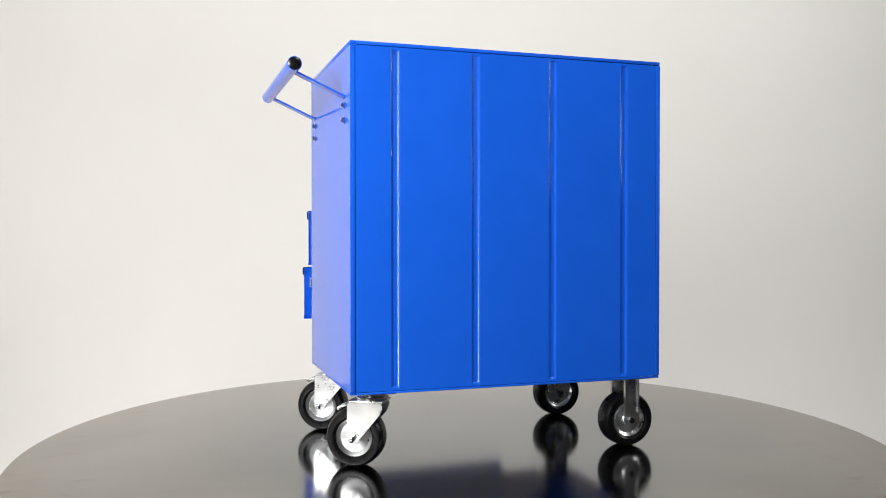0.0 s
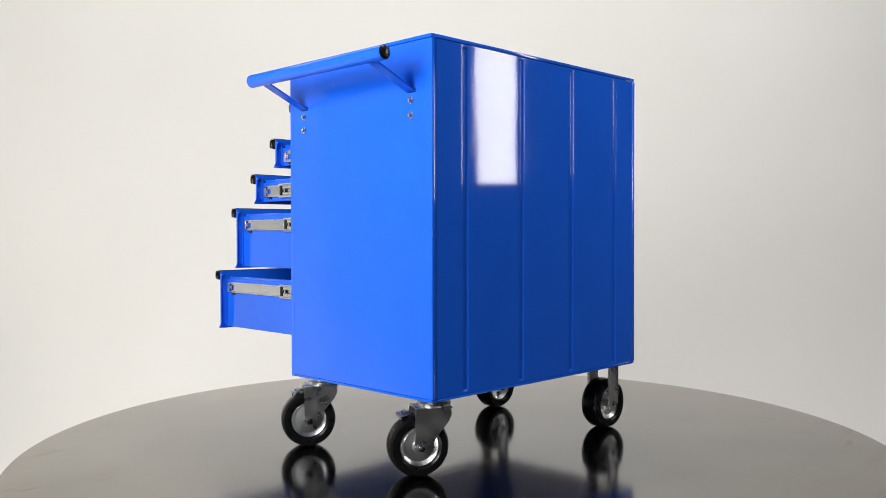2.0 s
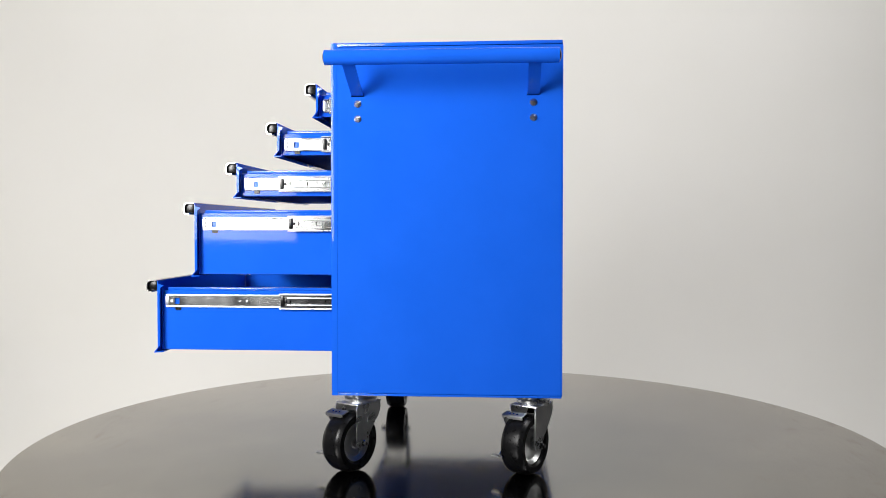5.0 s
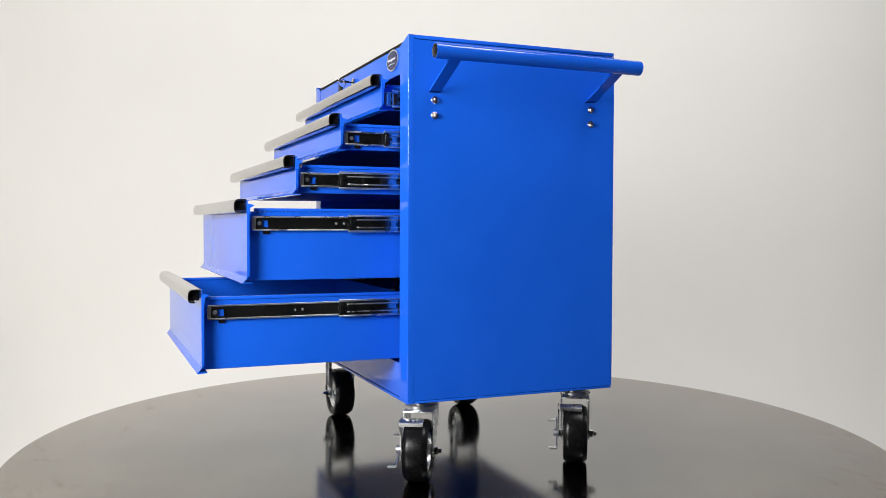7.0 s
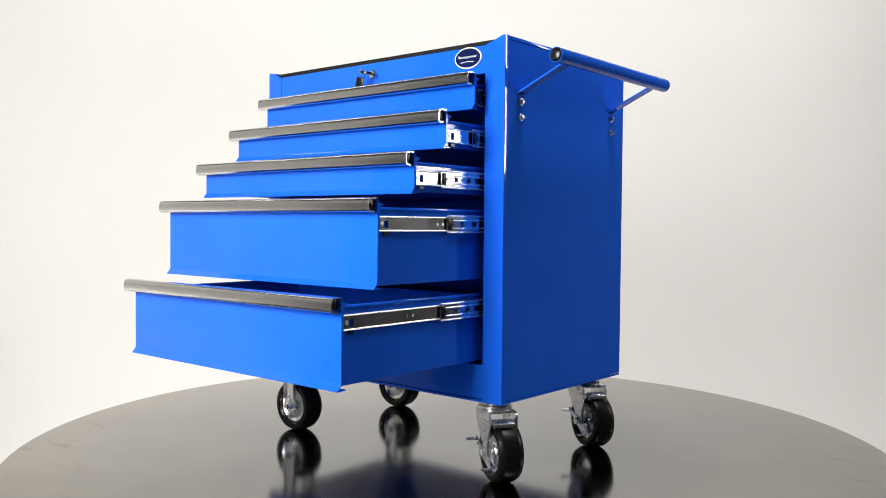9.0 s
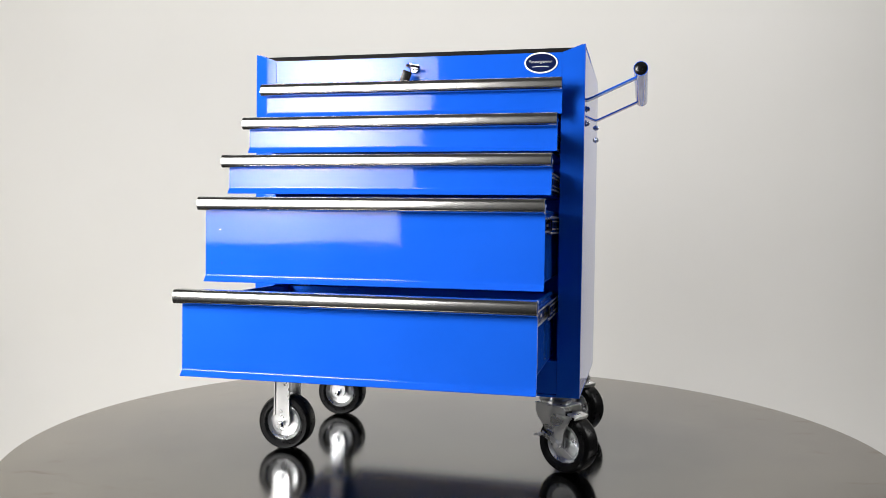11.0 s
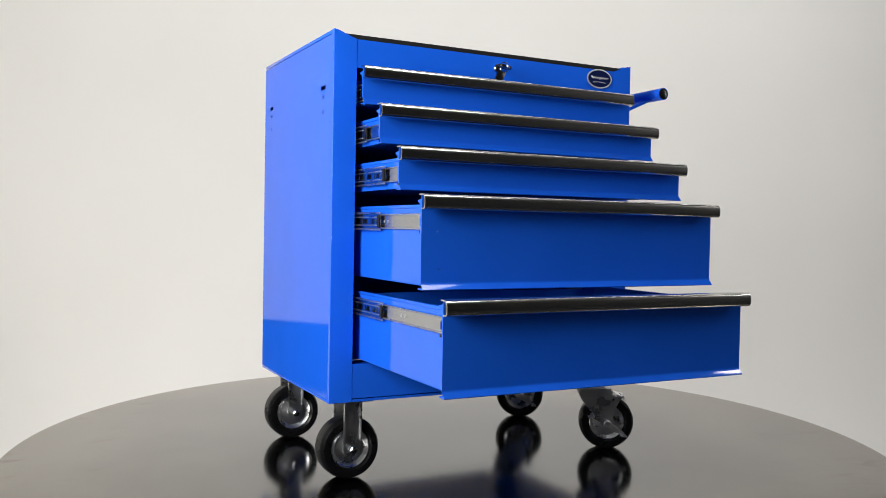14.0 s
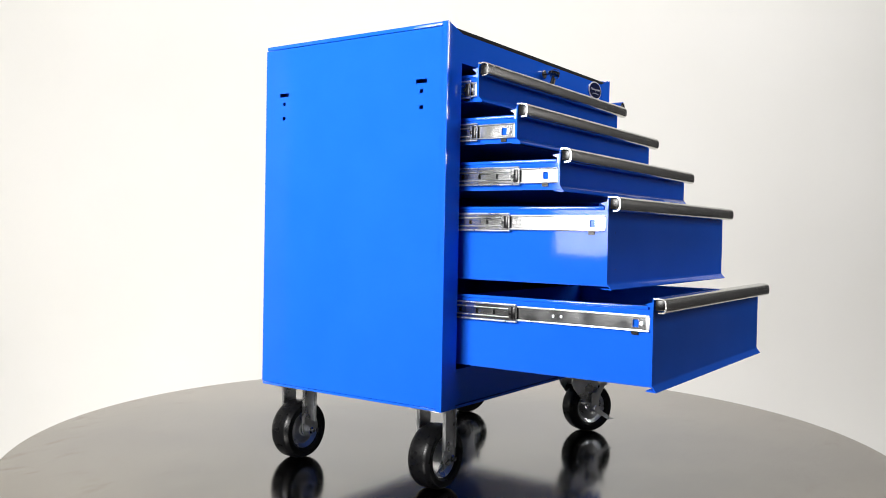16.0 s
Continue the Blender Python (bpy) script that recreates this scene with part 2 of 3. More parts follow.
def side_panel(cart, x, sign):
    """A side sheet with two slots and four bolt holes; sign is the way out."""
    f, e = (0.0530, 0.3942) if sign > 0 else (0.0560, 0.3992)
    us = [0.0124] + [m + k for m in (f, e) for k in (-0.0125, -0.004, 0.004, 0.0125)] + [D - 0.001]
    vs = [ZB + 0.0055, 0.6965, 0.7035, 0.7255, 0.7325, 0.7430, 0.7505, ZT - 0.0085]
    holes = {(i, j) for i in (2, 6) for j in (1, 3)} | {(i, 5) for i in (1, 2, 3, 5, 6, 7)}
    bm = bmesh.new()
    panel_with_holes(bm, us, vs, holes, lambda u, v, s: (x - sign * 0.0016 * s, u, v))
    part("side_panel", bm, BLUE, cart, at=-AXIS)
    # folded rims above and below the sheet, with a dark seam between
    part("top_rim", boxes((x - sign * 0.012, x, 0.0124, D, ZT - 0.0072, ZT), bevel=0.0012), BLUE, cart, at=-AXIS)
    part("bottom_rim", boxes((x - sign * 0.012, x, 0.0124, D, ZB, ZB + 0.0045), bevel=0.001), BLUE, cart, at=-AXIS)


def stile(cart, x, sign):
    """A folded front post: rounded outer corner, sloped ear on top."""
    bm = bmesh.new()
    w = 0.045 * sign
    r = 0.0012
    prof = [(x, 0.012), (x, r)]
    prof += [(x + sign * (r - r * math.cos(a)), r - r * math.sin(a)) for a in [math.pi / 2 * k / 5 for k in range(1, 6)]]
    prof += [(x + w, 0.0), (x + w, 0.030), (x + w - sign * 0.0018, 0.030), (x + w - sign * 0.0018, 0.0018), (x + sign * 0.006, 0.0018), (x + sign * 0.0018, 0.012)]
    lo = [bm.verts.new((px, py, ZB)) for px, py in prof]

    def top(px):
        k = min(1, max(0, (abs(px - x) - 0.010) / 0.035))
        return ZT - 0.0145 * k

    hi = [bm.verts.new((px, py, top(px))) for px, py in prof]
    n = len(prof)
    for i in range(n):
        bm.faces.new((lo[i], lo[(i + 1) % n], hi[(i + 1) % n], hi[i]))
    part("front_post", bm, BLUE, cart, at=-AXIS, sharp=12)


def back_sheet():
    """The back sheet with four pressed grooves, as one skin over a flat backing."""
    bm = bmesh.new()
    h, w, flat = 0.0034, 0.0095, 0.0035
    depth = {}
    for x in (0.0880, 0.2567, 0.4285, 0.5975):
        for i in range(-8, 9):
            u = w * i / 8
            k = 1.0 if abs(u) < flat else 0.5 + 0.5 * math.cos(math.pi * (abs(u) - flat) / (w - flat))
            depth[x + u] = h * k
        depth[x - w - 0.0012] = depth[x + w + 0.0012] = 0.0
    depth[0.0105] = depth[W - 0.0105] = 0.0
    xs = sorted(depth)
    z0, z1 = ZB + 0.0105, ZT - 0.0130
    zs = [(ZB + 0.0055, 0), (z0, 0), (z0 + 0.0015, 0.5), (z0 + 0.003, 1), (z1 - 0.003, 1), (z1 - 0.0015, 0.5), (z1, 0), (ZT - 0.0085, 0)]
    rows = [[bm.verts.new((x, D + 0.0006 - depth[x] * k, z)) for x in xs] for z, k in zs]
    for a, b in zip(rows, rows[1:]):
        for i in range(len(xs) - 1):
            bm.faces.new((a[i], a[i + 1], b[i + 1], b[i]))
    box(bm, 0.0105, W - 0.0105, D - 0.0062, D - 0.0048, ZB + 0.0055, ZT - 0.0085)
    return bm


def body(cart):
    side_panel(cart, 0.0, -1)
    side_panel(cart, W, 1)
    stile(cart, 0.0, 1)
    stile(cart, W, -1)
    # back sheet with pressed grooves, and the folded edges round it
    part("back_panel", back_sheet(), BLUE, cart, "blue sheet with four pressed grooves", at=-AXIS, sharp=31)
    for x0, x1 in ((0.0, 0.0095), (W - 0.0095, W)):
        part("back_flange", boxes((x0, x1, D - 0.0025, D + 0.0014, ZB + 0.0055, ZT - 0.0085), bevel=0.0008), BLUE, cart, at=-AXIS)
    part("top_rim", boxes((0.0125, W - 0.0125, D - 0.010, D + 0.0014, ZT - 0.0072, ZT - 0.0002), bevel=0.0012), BLUE, cart, at=-AXIS)
    part("bottom_rim", boxes((0.0125, W - 0.0125, D - 0.010, D + 0.0014, ZB, ZB + 0.0045), bevel=0.001), BLUE, cart, at=-AXIS)
    part("floor_panel", boxes((0.0125, W - 0.0125, 0.012, D - 0.0105, ZB + 0.001, ZB + 0.0032)), BLUE, cart, "blue underside sheet", at=-AXIS)
    part("top_panel", boxes((0.0125, W - 0.0125, 0.004, D - 0.0105, ZT - 0.0205, ZT - 0.0185)), BLUE, cart, at=-AXIS)
    part("top_mat", boxes((0.0135, W - 0.0135, 0.0052, D - 0.0125, ZT - 0.0183, ZT - 0.0050), bevel=0.002), MAT, cart, "thin black foam mat", at=-AXIS)
    # fascia over the drawers and rail below them
    part("fascia", boxes((0.0455, W - 0.0455, 0.0006, 0.003, 0.781, ZT - 0.0148), (0.0455, W - 0.0455, 0.003, 0.026, 0.781, 0.783)), BLUE, cart, at=-AXIS)
    part("bottom_rail", boxes((0.0455, W - 0.0455, 0.0006, 0.003, ZB + 0.0065, 0.229), (0.0455, W - 0.0455, 0.003, 0.026, 0.227, 0.229), (0.0455, W - 0.0455, -0.0004, 0.010, ZB, ZB + 0.0045)), BLUE, cart, at=-AXIS)
    # inner walls that carry the slides
    for x0, x1 in ((0.0470, 0.0484), (W - 0.0484, W - 0.0470)):
        part("inner_wall", boxes((x0, x1, 0.032, D - 0.004, ZB + 0.006, ZT - 0.022)), BLUE, cart, at=-AXIS)


def lock(cart):
    c = Vector((0.347, 0.0, 0.809))
    bm = bmesh.new()
    rod(bm, c + Vector((0, 0.004, 0)), c + Vector((0, -0.006, 0)), 0.0095, 24, 0.0015)
    barrel = part("lock", bm, CHROME, cart, "chrome cylinder lock", at=-AXIS)
    bm = bmesh.new()
    box(bm, c.x - 0.003, c.x + 0.003, -0.016, -0.0062, c.z - 0.0012, c.z + 0.0012)
    prism(bm, [(0.0145 * math.cos(a), 0.0105 * math.sin(a)) for a in [math.tau * i / 24 for i in range(24)]], Matrix.Translation((c.x + 0.002, -0.0255, c.z - 0.002)) @ pose(0, 0, 0, 0, 8, 0), 0.0045)
    part("key", bm, PLASTIC, barrel, "black-headed key in the lock")
    bm = bmesh.new()
    m = Matrix.Translation((c.x - 0.002, -0.030, c.z - 0.002)) @ pose(0, 0, 0, 0, 80, 20)
    pts = []
    for i in range(20):
        a = math.tau * i / 20
        pts.append(m @ Vector((0.010 * math.cos(a), 0.010 * math.sin(a), 0)))
    for i in range(20):
        rod(bm, pts[i], pts[(i + 1) % 20], 0.0009, 6)
    part("key_ring", bm, CHROME, barrel, "thin steel key ring")
    bm = bmesh.new()
    box(bm, -0.0095, 0.0095, -0.0018, 0.0018, -0.0125, 0.0125, 0.0015)
    bm.transform(Matrix.Translation((c.x - 0.011, -0.030, c.z - 0.021)) @ pose(0, 0, 0, 8, 20, 10))
    part("key_tag", bm, PLASTIC, barrel, "second black key hanging on the ring")


def badge(cart):
    c = (0.6022, 0.0, 0.8135)

    def oval(a, b):
        return [(a * math.cos(t), b * math.sin(t)) for t in [math.tau * i / 48 for i in range(48)]]

    up = Matrix.Translation(c) @ pose(0, 0, 0, 90, 0, 0)
    bm = bmesh.new()
    prism(bm, oval(0.0325, 0.0205), up, 0.0020)
    rim = part("badge", bm, SATIN, cart, "oval chrome-rimmed badge", at=-AXIS)
    bm = bmesh.new()
    prism(bm, oval(0.0298, 0.0178), up @ Matrix.Translation((0, 0, 0.0019)), 0.0007)
    part("badge_face", bm, NAVY, rim, "dark navy enamel face")
    # plain wavy stroke in place of the mark
    bm = bmesh.new()
    y = -0.0031
    path = [(c[0] - 0.0225 + 0.044 * i / 40, c[2] + 0.0015 + (0.0040 if i < 4 or 19 < i < 23 else 0.0019) * math.sin(i * 1.15)) for i in range(41)]
    for (xa, za), (xb, zb) in zip(path, path[1:]):
        rod(bm, (xa, y, za), (xb, y, zb), 0.00055, 6)
    low = [(c[0] - 0.017 + 0.032 * i / 10, c[2] - 0.0085 + 0.0014 * math.sin(math.pi * i / 10)) for i in range(11)]
    for (xa, za), (xb, zb) in zip(low, low[1:]):
        rod(bm, (xa, y, za), (xb, y, zb), 0.0006, 6)
    part("badge_print", bm, WHITE, rim, "white wavy stroke with an underline")


# drawer: front plane y, bottom of the lip, middle of the handle, how far the middle rail shows
DRAWERS = [
    (-0.0385, 0.7085, 0.7648, 0.014),
    (-0.1180, 0.6310, 0.6876, 0.030),
    (-0.2020, 0.5480, 0.6078, 0.118),
    (-0.2900, 0.3885, 0.5272, 0.100),
    (-0.3690, 0.2325, 0.3690, 0.118),
]


def drawer(cart, yf, zlow, zh, reach):
    x0, x1 = 0.0425, 0.6480
    zt = zh + 0.0105
    # front sheet with its flared lip and side returns
    bm = bmesh.new()
    bend = [(yf - 0.0060 * (1 - math.cos(t)), zlow + 0.0125 - 0.0060 * math.sin(t)) for t in [radians(q) for q in (0, 10, 20, 30, 40, 50)]]
    tip = (yf - 0.0078, zlow + 0.0012)
    prof = [(yf, zt), (yf, zlow + 0.0135)] + bend + [tip, (yf - 0.0072, zlow), (yf + 0.010, zlow + 0.001), (yf + 0.010, zlow + 0.0025), (yf - 0.0045, zlow + 0.0024)]
    prof += [(yf + 0.0018, zlow + 0.0115), (yf + 0.0018, zt)]
    prism(bm, prof, Matrix(((0, 0, 1, x0), (1, 0, 0, 0), (0, 1, 0, 0), (0, 0, 0, 1))), x1 - x0)
    for a, b in ((x0, x0 + 0.0014), (x1 - 0.0014, x1)):
        box(bm, a, b, yf + 0.0019, yf + 0.0045, zlow + 0.013, zt - 0.0245)
    front = part("drawer", bm, BLUE, cart, at=-AXIS)
    for u, k in ((x0 + 0.0002, -0.10), (x1 - 0.0017, 0.10)):
        bm = bmesh.new()
        prism(bm, [(yf + 0.0019, zt - 0.006), (yf + 0.0140, zt - 0.009), (yf + 0.0060, zt - 0.014), (yf + 0.0060, zt - 0.024), (yf + 0.0019, zt - 0.024)], Matrix(((k, 0, 1, u - k * (yf + 0.0019)), (1, 0, 0, 0), (0, 1, 0, 0), (0, 0, 0, 1))), 0.0015)
        part("corner_gusset", bm, BLUE, front, "small folded corner gusset")
    if reach == 0.100:
        for u, z, r, mat in ((0.071, 0.481, 0.0009, SLIDE), (0.074, 0.4215, 0.0011, SLIDE)):
            bm = bmesh.new()
            lathe(bm, [(0, 0.0005), (r * 0.7, 0.0005), (r, 0.0001)], Matrix.Translation((u, yf, z)) @ pose(0, 0, 0, 90), 9)
            part("paint_chip", bm, mat, front, "small chip in the paint showing bare metal")
    # tray behind it
    a, b = 0.0620, W - 0.0585
    zl, zu = zlow + 0.0045, zh - 0.004
    ye = yf + 0.405
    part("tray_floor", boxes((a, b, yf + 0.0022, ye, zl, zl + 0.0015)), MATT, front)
    for s, e in ((a, 1), (b, -1)):
        p, q = sorted((s, s + e * 0.0014))
        part("tray_side", boxes((p, q, yf + 0.0022, ye, zl + 0.0016, zu - 0.0053)), BLUE, front)
        p, q = sorted((s - e * 0.0018, s + e * 0.006))
        part("rolled_edge", boxes((p, q, yf + 0.016, ye - 0.002, zu - 0.0052, zu + 0.0008), bevel=0.0015), BLUE, front)
        p, q = sorted((s - e * 0.0050, s - e * 0.0002))
        part("corner_return", boxes((p, q, yf + 0.0046, yf + 0.0060, zl + 0.001, zu)), BLUE, front)
    # black sheet added over the tray floor to deepen the drawer's shade
    part("shade_sheet", boxes((a + 0.003, b - 0.003, yf + 0.004, ye - 0.003, zl + 0.0016, zl + 0.0040)), MAT, front, "thin black sheet added to deepen the shade in the drawer")
    part("tray_back", boxes((a + 0.0016, b - 0.0016, ye - 0.0014, ye, zl + 0.0016, zu - 0.006)), BLUE, front)
    # trim rail along the top of the front: a C of bent metal, open below
    bm = bmesh.new()
    h, d, th = 0.0242, 0.0212, 0.0022
    y0, zc = yf - 0.0018, zh

    def curve(k):
        """Superellipse from the top over the front to the bottom, k thinner all round."""
        pts = []
        for i in range(15):
            t = math.pi / 2 - math.pi * i / 14
            c, q = math.cos(t), math.sin(t)
            p = 0.85 if q > 0 else 0.60
            pts.append((y0 - 0.0115 - (d - 0.0115 - k) * abs(c) ** p, zc + (h / 2 - k) * math.copysign(abs(q) ** p, q)))
        return pts

    outer = [(y0, zc + h / 2)] + curve(0) + [(y0 - 0.0085, zc - h / 2), (y0 - 0.0085, zc - h / 2 + th)]
    inner = curve(th)[::-1] + [(y0, zc + h / 2 - th)]
    prism(bm, outer + inner, Matrix(((0, 0, 1, 0.0370), (1, 0, 0, 0), (0, 1, 0, 0), (0, 0, 0, 1))), 0.6120)
    part("trim_handle", bm, TRIM, front, "brushed aluminium trim handle", sharp=40)
    # black blocks stand in for the shade inside the trim's open ends
    for u in (0.0370 + 0.0060, 0.649 - 0.0160):
        part("end_shade", boxes((u, u + 0.010, y0 - d + 0.0032, y0 - 0.0008, zc - h / 2 + 0.0042, zc + h / 2 - 0.0026), bevel=0.001), PLASTIC, front, "black block for the shade inside the trim's end")
    # slides: one rail on each flank and the middle rail that reaches out of the cabinet
    zr = zh - 0.0308
    for s, out in ((a, -1), (b, 1)):
        bm = bmesh.new()

        def across(k0, k1):
            p, q = s + out * k0, s + out * k1
            return (min(p, q), max(p, q))

        y1 = ye - 0.01
        ya = yf + 0.0125
        # web with a square window, folded edges above and below
        box(bm, *across(0.0021, 0.0032), ya, ya + 0.018, zr - 0.0105, zr + 0.0105)
        box(bm, *across(0.0021, 0.0032), ya + 0.028, y1, zr - 0.0105, zr + 0.0105)
        box(bm, *across(0.0021, 0.0032), ya + 0.018, ya + 0.028, zr + 0.0055, zr + 0.0105)
        box(bm, *across(0.0021, 0.0032), ya + 0.018, ya + 0.028, zr - 0.0105, zr - 0.0070)
        part("slide_rail", bm, SLIDE, front, "plain steel slide rail")
        bm = bmesh.new()
        box(bm, *across(0.0033, 0.0046), ya - 0.0015, ya + 0.0055, zr - 0.0098, zr + 0.0098, 0.0005)
        for e in (1, -1):
            lip = bmesh.new()
            rod(lip, (s + out * 0.0040, ya, zr + e * 0.0118), (s + out * 0.0040, y1, zr + e * 0.0118), 0.0016, 12, 0.0004)
            part("folded_lip", lip, ZINC, front, "bright rolled lip of the slide rail")
        part("end_stop", bm, SATIN, front, "bright folded end stop")
        for dy, rr, hi in [(0.0125, 0.0036, 0.0052)] + ([(0.155, 0.0026, 0.0036), (0.170, 0.0026, 0.0036)] if yf < -0.25 else []):
            bm = bmesh.new()
            rod(bm, (s + out * 0.0032, ya + dy, zr), (s + out * hi, ya + dy, zr), rr, 14, 0.0004)
            part("rail_screw", bm, ZINC, front, "small bright screw")
        part("rail_tab", boxes((*across(0.0003, 0.0030), ya + 0.019, ya + 0.030, zr - 0.0190, zr - 0.0130)), PLASTIC, front, "black tab under the rail")
        # middle rail with its slots and a black catch at the tip
        bm = bmesh.new()
        ym = -reach
        slots = []
        q = ym + 0.022
        while q < 0.012:
            slots.append((q, q + 0.026))
            q += 0.036
        cur = ym
        for q0, q1 in slots:
            box(bm, *across(0.0066, 0.0078), cur, q0, zr - 0.0105, zr + 0.0105)
            box(bm, *across(0.0066, 0.0078), q0, q1, zr + 0.0042, zr + 0.0105)
            box(bm, *across(0.0066, 0.0078), q0, q1, zr - 0.0105, zr - 0.0042)
            cur = q1
        box(bm, *across(0.0066, 0.0078), cur, 0.20, zr - 0.0105, zr + 0.0105)
        for e in (1, -1):
            box(bm, *across(0.0064, 0.0080), ym, 0.20, zr + e * 0.0114 - 0.0012, zr + e * 0.0114 + 0.0012)
        mid = part("middle_rail", bm, SLIDE, cart, "slotted steel middle rail of a drawer slide", at=-AXIS)
        for e in (1, -1):
            lip = bmesh.new()
            rod(lip, (s + out * 0.0082, ym, zr + e * 0.0148), (s + out * 0.0082, 0.20, zr + e * 0.0148), 0.0017, 12, 0.0004)
            rod(lip, (s + out * 0.0084, ym + 0.016, zr + e * 0.0072), (s + out * 0.0084, 0.20, zr + e * 0.0072), 0.0012, 10, 0.0003)
            part("folded_lip", lip, ZINC, mid, "bright rolled lips of the rail")
        part("catch", boxes((*across(0.0080, 0.0096), ym + 0.003, ym + 0.011, zr - 0.0110, zr + 0.0110), (*across(0.0080, 0.0092), ym + 0.011, ym + 0.016, zr - 0.0030, zr + 0.0030), bevel=0.0006), PLASTIC, mid, "black plastic catch")
        # outer rail fixed inside the cabinet
        rows = [(*across(0.0108, 0.0120), 0.030, 0.40, zr - 0.0172, zr + 0.0172)]
        part("outer_rail", boxes(*rows), SLIDE, cart, at=-AXIS)


def push_handle(cart):
    bm = bmesh.new()
    a, b = Vector((0.7925, 0.0105, 0.7995)), Vector((0.7925, 0.4375, 0.7985))
    rod(bm, a, b, 0.0138, 32)
    bar = part("push_handle", bm, BLUE, cart, "round blue push handle bar", at=-AXIS)
    for p, q in ((a, -1), (b, 1)):
        bm = bmesh.new()
        prof = [(0.0, 0.0034), (0.005, 0.0031), (0.009, 0.0021), (0.0115, 0.0008), (0.0126, 0.0002), (0.0, 0.0002)]
        lathe(bm, prof, along(p, p + Vector((0, q, 0))), 28)
        part("end_cap", bm, PLASTIC, bar, "black plastic end cap")
    for y in (0.0530, 0.3942):
        bm = bmesh.new()
        # flat strap: out of the slot in the side, bent up to the bar
        pts = [(0.680, 0.7465), (0.6905, 0.7470), (0.6990, 0.7505), (0.7880, 0.7905)]
        w = 0.0115
        th = 0.0018
        top, bot = [], []
        for i, (x, z) in enumerate(pts):
            p, q = pts[max(0, i - 1)], pts[min(len(pts) - 1, i + 1)]
            n = Vector((-(q[1] - p[1]), q[0] - p[0])).normalized() * th
            top.append((x + n.x, z + n.y))
            bot.append((x - n.x, z - n.y))
        prism(bm, top + bot[::-1], Matrix(((1, 0, 0, 0), (0, 0, 1, y - w), (0, 1, 0, 0), (0, 0, 0, 1))), 2 * w)
        part("strap", bm, BLUE, bar, "flat blue steel strap")
        for z in (0.7293, 0.7002):
            bm = bmesh.new()
            rod(bm, (W + 0.0002, y, z), (W + 0.0016, y, z), 0.0070, 20, 0.0004)
            rod(bm, (W + 0.0016, y, z), (W + 0.0056, y, z), 0.0056, 6, 0.0012)
            rod(bm, (W - 0.008, y, z), (W + 0.0070, y, z), 0.0034, 12, 0.0008)
            part("bolt", bm, BOLT, cart, "bright hexagon bolt and washer", at=-AXIS)


AXLE = TOP + 0.0595


def wheel(caster, c, axle):
    """Tyre, wheel disc and axle bolt about the point c; axle is the unit axle direction."""
    m = along(c, c + axle)
    bm = bmesh.new()
    w, R = 0.0243, 0.0595
    half = [(R, 0.0), (R, 0.012), (R - 0.0006, 0.0155), (R - 0.0022, 0.0190), (R - 0.0052, w - 0.0006), (0.050, w), (0.043, w - 0.0010), (0.0390, w - 0.004), (0.036, w - 0.012)]
    prof = [(r, -h) for r, h in half[:0:-1]] + half
    lathe(bm, prof, m, 56, close=True)
    part("tyre", bm, RUBBER, caster, "black rubber tyre")
    bm = bmesh.new()
    half = [(0.0, 0.0175), (0.012, 0.0175), (0.014, 0.0150), (0.030, 0.0125), (0.0335, 0.0160), (0.0372, 0.0185), (0.0404, 0.0172), (0.0404, 0.0)]
    lathe(bm, half + [(r, -h) for r, h in half[-2::-1]], m, 48)
    part("wheel_disc", bm, ZINC, caster, "bright zinc wheel disc")
    bm = bmesh.new()
    lathe(bm, [(0, -0.0375), (0.0035, -0.0375), (0.0035, -0.0325), (0.0072, -0.0325), (0.0072, 0.0325), (0.0072, 0.0370), (0.0055, 0.0385), (0.0040, 0.0385), (0.0040, 0.0440), (0, 0.0440)], m, 6)
    part("axle_bolt", bm, CHROME, caster, "axle bolt and nut")


def fixed_caster(cart, x, y):
    c = Vector((x, y, AXLE))
    bm = bmesh.new()
    for s in (1, -1):
        pts = [(-0.0175, 0.153), (0.0175, 0.153), (0.0175, 0.0640), (0.0120, 0.0530), (0.0, 0.0490), (-0.0120, 0.0530), (-0.0175, 0.0640)]
        y0 = y + s * 0.0275 - 0.0014
        prism(bm, [(x + a, b) for a, b in pts], Matrix(((1, 0, 0, 0), (0, 0, 1, y0), (0, 1, 0, 0), (0, 0, 0, 1))), 0.0028)
        for e in (1, -1):
            box(bm, x + e * 0.0163 - 0.0012, x + e * 0.0163 + 0.0012, *sorted((y + s * 0.0290, y + s * 0.0330)), 0.080, 0.1525)
    box(bm, x - 0.042, x + 0.042, y - 0.034, y + 0.034, 0.1532, 0.1578, 0.001)
    caster = part("caster", bm, ZINC, cart, "fixed caster with zinc fork and black tyre", at=-AXIS)
    wheel(caster, c, Vector((0, -1, 0)))


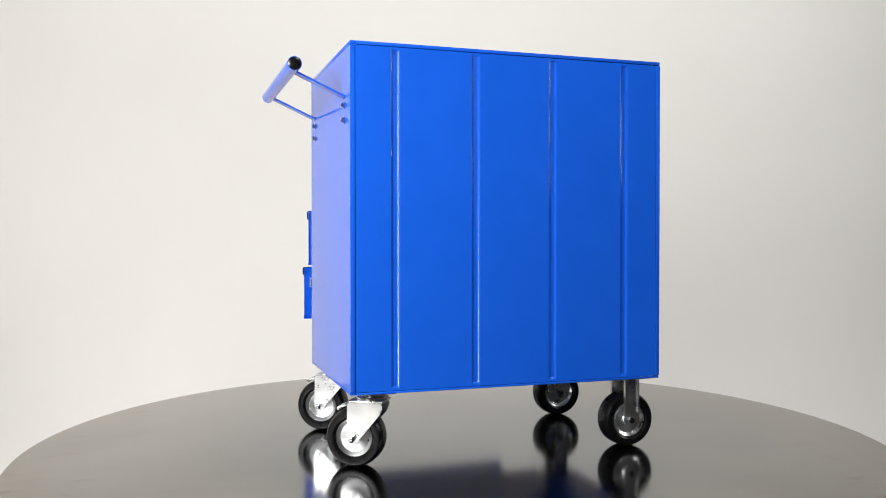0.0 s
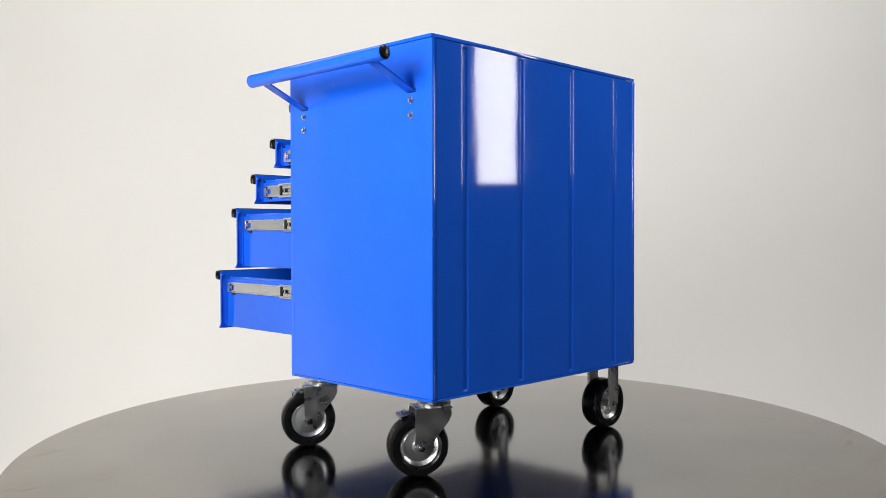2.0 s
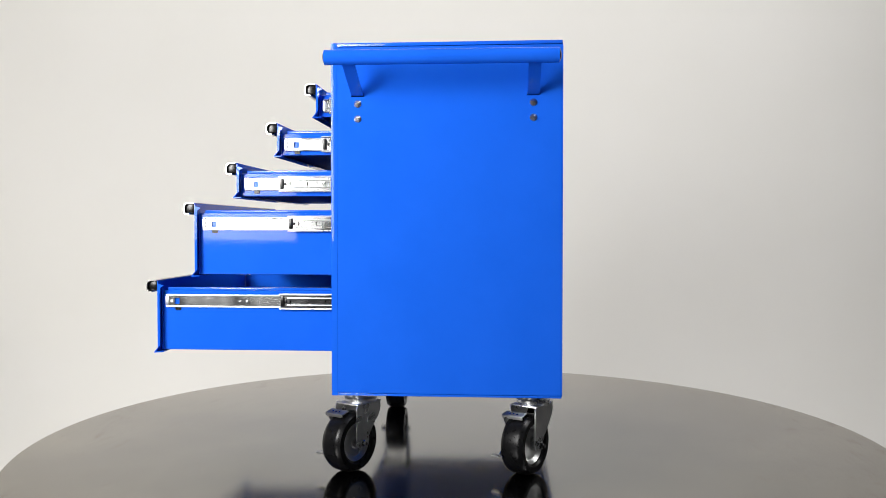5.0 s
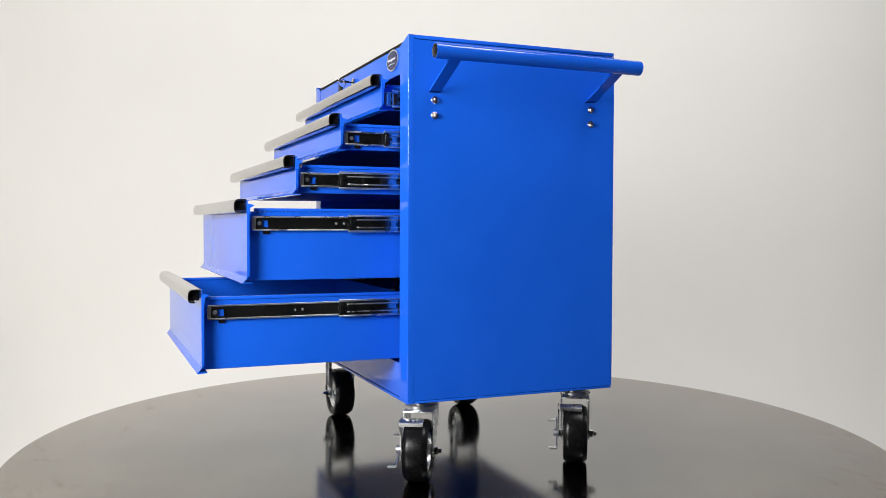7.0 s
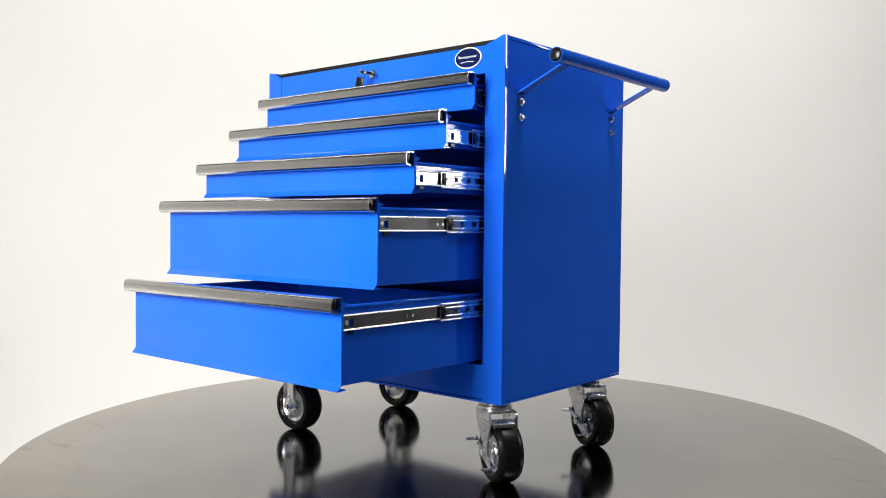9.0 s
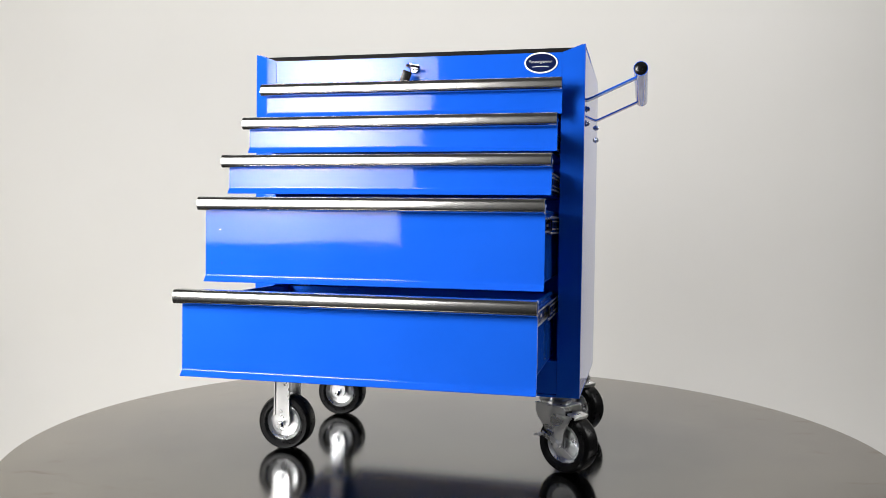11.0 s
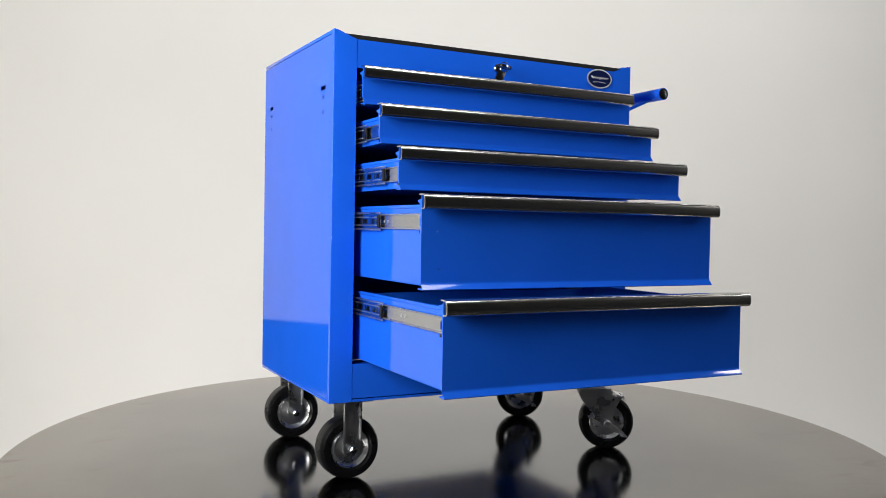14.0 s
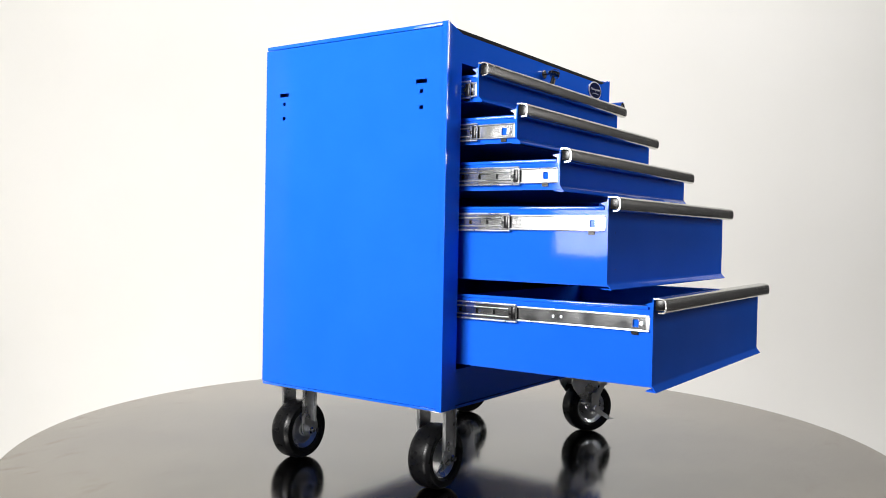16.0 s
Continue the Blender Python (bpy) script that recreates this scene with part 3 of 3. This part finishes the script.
def swivel_caster(cart, px, py, turn):
    """Pivot at px, py; the wheel trails towards turn degrees; the brake is on the side 90 degrees clockwise of that."""
    place = Matrix.Translation((px, py, 0)) @ pose(0, 0, 0, 0, 0, turn)
    bm = bmesh.new()
    trail = 0.034
    for s in (1, -1):
        pts = [(-0.026, 0.1365), (0.041, 0.1365), (trail + 0.0105, 0.1330), (trail + 0.0115, 0.0640), (trail + 0.0085, 0.0555), (trail, 0.0515), (trail - 0.0085, 0.0555), (-0.006, 0.0930), (-0.022, 0.1120), (-0.028, 0.1260)]
        prism(bm, pts, place @ Matrix(((1, 0, 0, 0), (0, 0, 1, s * 0.0278 - 0.0014), (0, 1, 0, 0), (0, 0, 0, 1))), 0.0028)
    g = bmesh.new()
    box(g, -0.030, 0.043, -0.0292, 0.0292, 0.1366, 0.1395, 0.001)
    g.transform(place)
    me = bpy.data.meshes.new("top")
    g.to_mesh(me)
    g.free()
    bm.from_mesh(me)
    bpy.data.meshes.remove(me)
    lathe(bm, [(0, 0.1396), (0.031, 0.1396), (0.033, 0.142), (0.033, 0.146), (0.027, 0.1485), (0.0, 0.1485)], place, 36)
    caster = part("caster", bm, ZINC, cart, "braked swivel caster with zinc fork and black tyre", at=-AXIS)
    bm = bmesh.new()
    lathe(bm, [(0, 0.1486), (0.024, 0.1486), (0.024, 0.1530), (0, 0.1530)], place, 32)
    box(bm, px - 0.040, px + 0.028, py - 0.030, py + 0.034, 0.1532, 0.1578, 0.001)
    part("mounting_plate", bm, ZINC, caster)
    c = place @ Vector((trail, 0, AXLE))
    wheel(caster, c, (place.to_3x3() @ Vector((0, 1, 0))))
    # brake: cross plate over the tread, and a rocking lever on one flank
    bm = bmesh.new()
    box(bm, -0.010, 0.010, -0.0310, 0.0130, -0.0015, 0.0015, 0.0008)
    box(bm, 0.0084, 0.0106, -0.0310, 0.0130, -0.0055, 0.0010)
    bm.transform(place @ Matrix.Translation((trail + 0.027, 0, 0.1243)) @ pose(0, 0, 0, 0, 14, 0))
    bk = part("brake_plate", bm, ZINC, caster, "bent zinc brake plate")
    for k in (-0.018, -0.010, -0.002):
        bm = bmesh.new()
        lathe(bm, [(0, 0.0026), (0.0016, 0.0024), (0.0024, 0.0016)], place @ Matrix.Translation((trail + 0.028, k, 0.1241)) @ pose(0, 0, 0, 0, 14, 0), 10)
        part("rivet", bm, CHROME, caster, "bright rivet head")
    bm = bmesh.new()
    side = -0.0335
    box(bm, trail - 0.006, trail + 0.030, side - 0.0012, side + 0.0012, 0.118, 0.124)
    prism(bm, [(trail - 0.009, 0.058), (trail + 0.009, 0.056), (trail + 0.013, 0.090), (trail + 0.028, 0.118), (trail + 0.020, 0.124), (trail + 0.003, 0.100), (trail - 0.010, 0.100)], Matrix(((1, 0, 0, 0), (0, 0, 1, side - 0.0012), (0, 1, 0, 0), (0, 0, 0, 1))), 0.0024)
    # two foot tabs that stand out sideways
    prism(bm, [(trail - 0.006, 0.062), (trail - 0.040, 0.079), (trail - 0.037, 0.087), (trail + 0.002, 0.071)], Matrix(((1, 0, 0, 0), (0, 0, 1, side - 0.0046), (0, 1, 0, 0), (0, 0, 0, 1))), 0.0024)
    prism(bm, [(trail - 0.002, 0.054), (trail + 0.034, 0.038), (trail + 0.037, 0.045), (trail + 0.004, 0.066)], Matrix(((1, 0, 0, 0), (0, 0, 1, side - 0.0046), (0, 1, 0, 0), (0, 0, 0, 1))), 0.0024)
    box(bm, trail - 0.044, trail - 0.030, side - 0.0230, side - 0.0024, 0.0800, 0.0822)
    box(bm, trail + 0.028, trail + 0.040, side - 0.0200, side - 0.0024, 0.0388, 0.0410)
    rod(bm, (trail, side - 0.0105, AXLE), (trail, side, AXLE), 0.0075, 20, 0.001)
    bm.transform(place)
    part("brake_lever", bm, ZINC, caster, "zinc brake lever with two foot tabs")


def tool_cart():
    cart = new("tool_cart")
    tagged(cart, "glossy blue steel tool cart with five opened drawers on four casters", "tool cart")
    body(cart)
    for row in DRAWERS:
        drawer(cart, *row)
    lock(cart)
    badge(cart)
    push_handle(cart)
    fixed_caster(cart, 0.0553, 0.0479)
    fixed_caster(cart, 0.0549, 0.3980)
    swivel_caster(cart, 0.6366, 0.0490, -31)
    swivel_caster(cart, 0.6312, 0.3974, -30)
    return cart


studio()
softboxes()
table = turntable()
trolley = tool_cart()

# seconds and degrees of turn
TURNS = [(0.0, -160.77), (0.5, -154.04), (1.0, -147.3), (1.5, -140.57), (2.0, -133.82), (2.5, -127.05), (3.0, -120.29), (3.5, -113.55), (6.0, -79.8), (6.5, -73.07), (7.0, -66.33), (7.5, -59.63), (8.0, -52.87), (8.5, -46.08), (9.0, -39.25), (11.5, -5.49), (12.0, 1.26), (12.5, 8.0), (13.0, 14.77), (13.5, 21.58), (14.0, 28.44), (14.5, 35.35), (15.0, 42.29), (15.5, 49.23), (16.0, 56.21)]


def motions():
    # the top wobbles a little: it leans to its axle
    lean = pose(0, 0, 0, 0.474) @ pose(0, 0, 0, 0, 0.3809)
    rows = [(t, pose(0, 0, 0, 0, 0, a) @ lean) for t, a in TURNS]
    walk(table, rows)
    walk(trolley, rows)


motions()
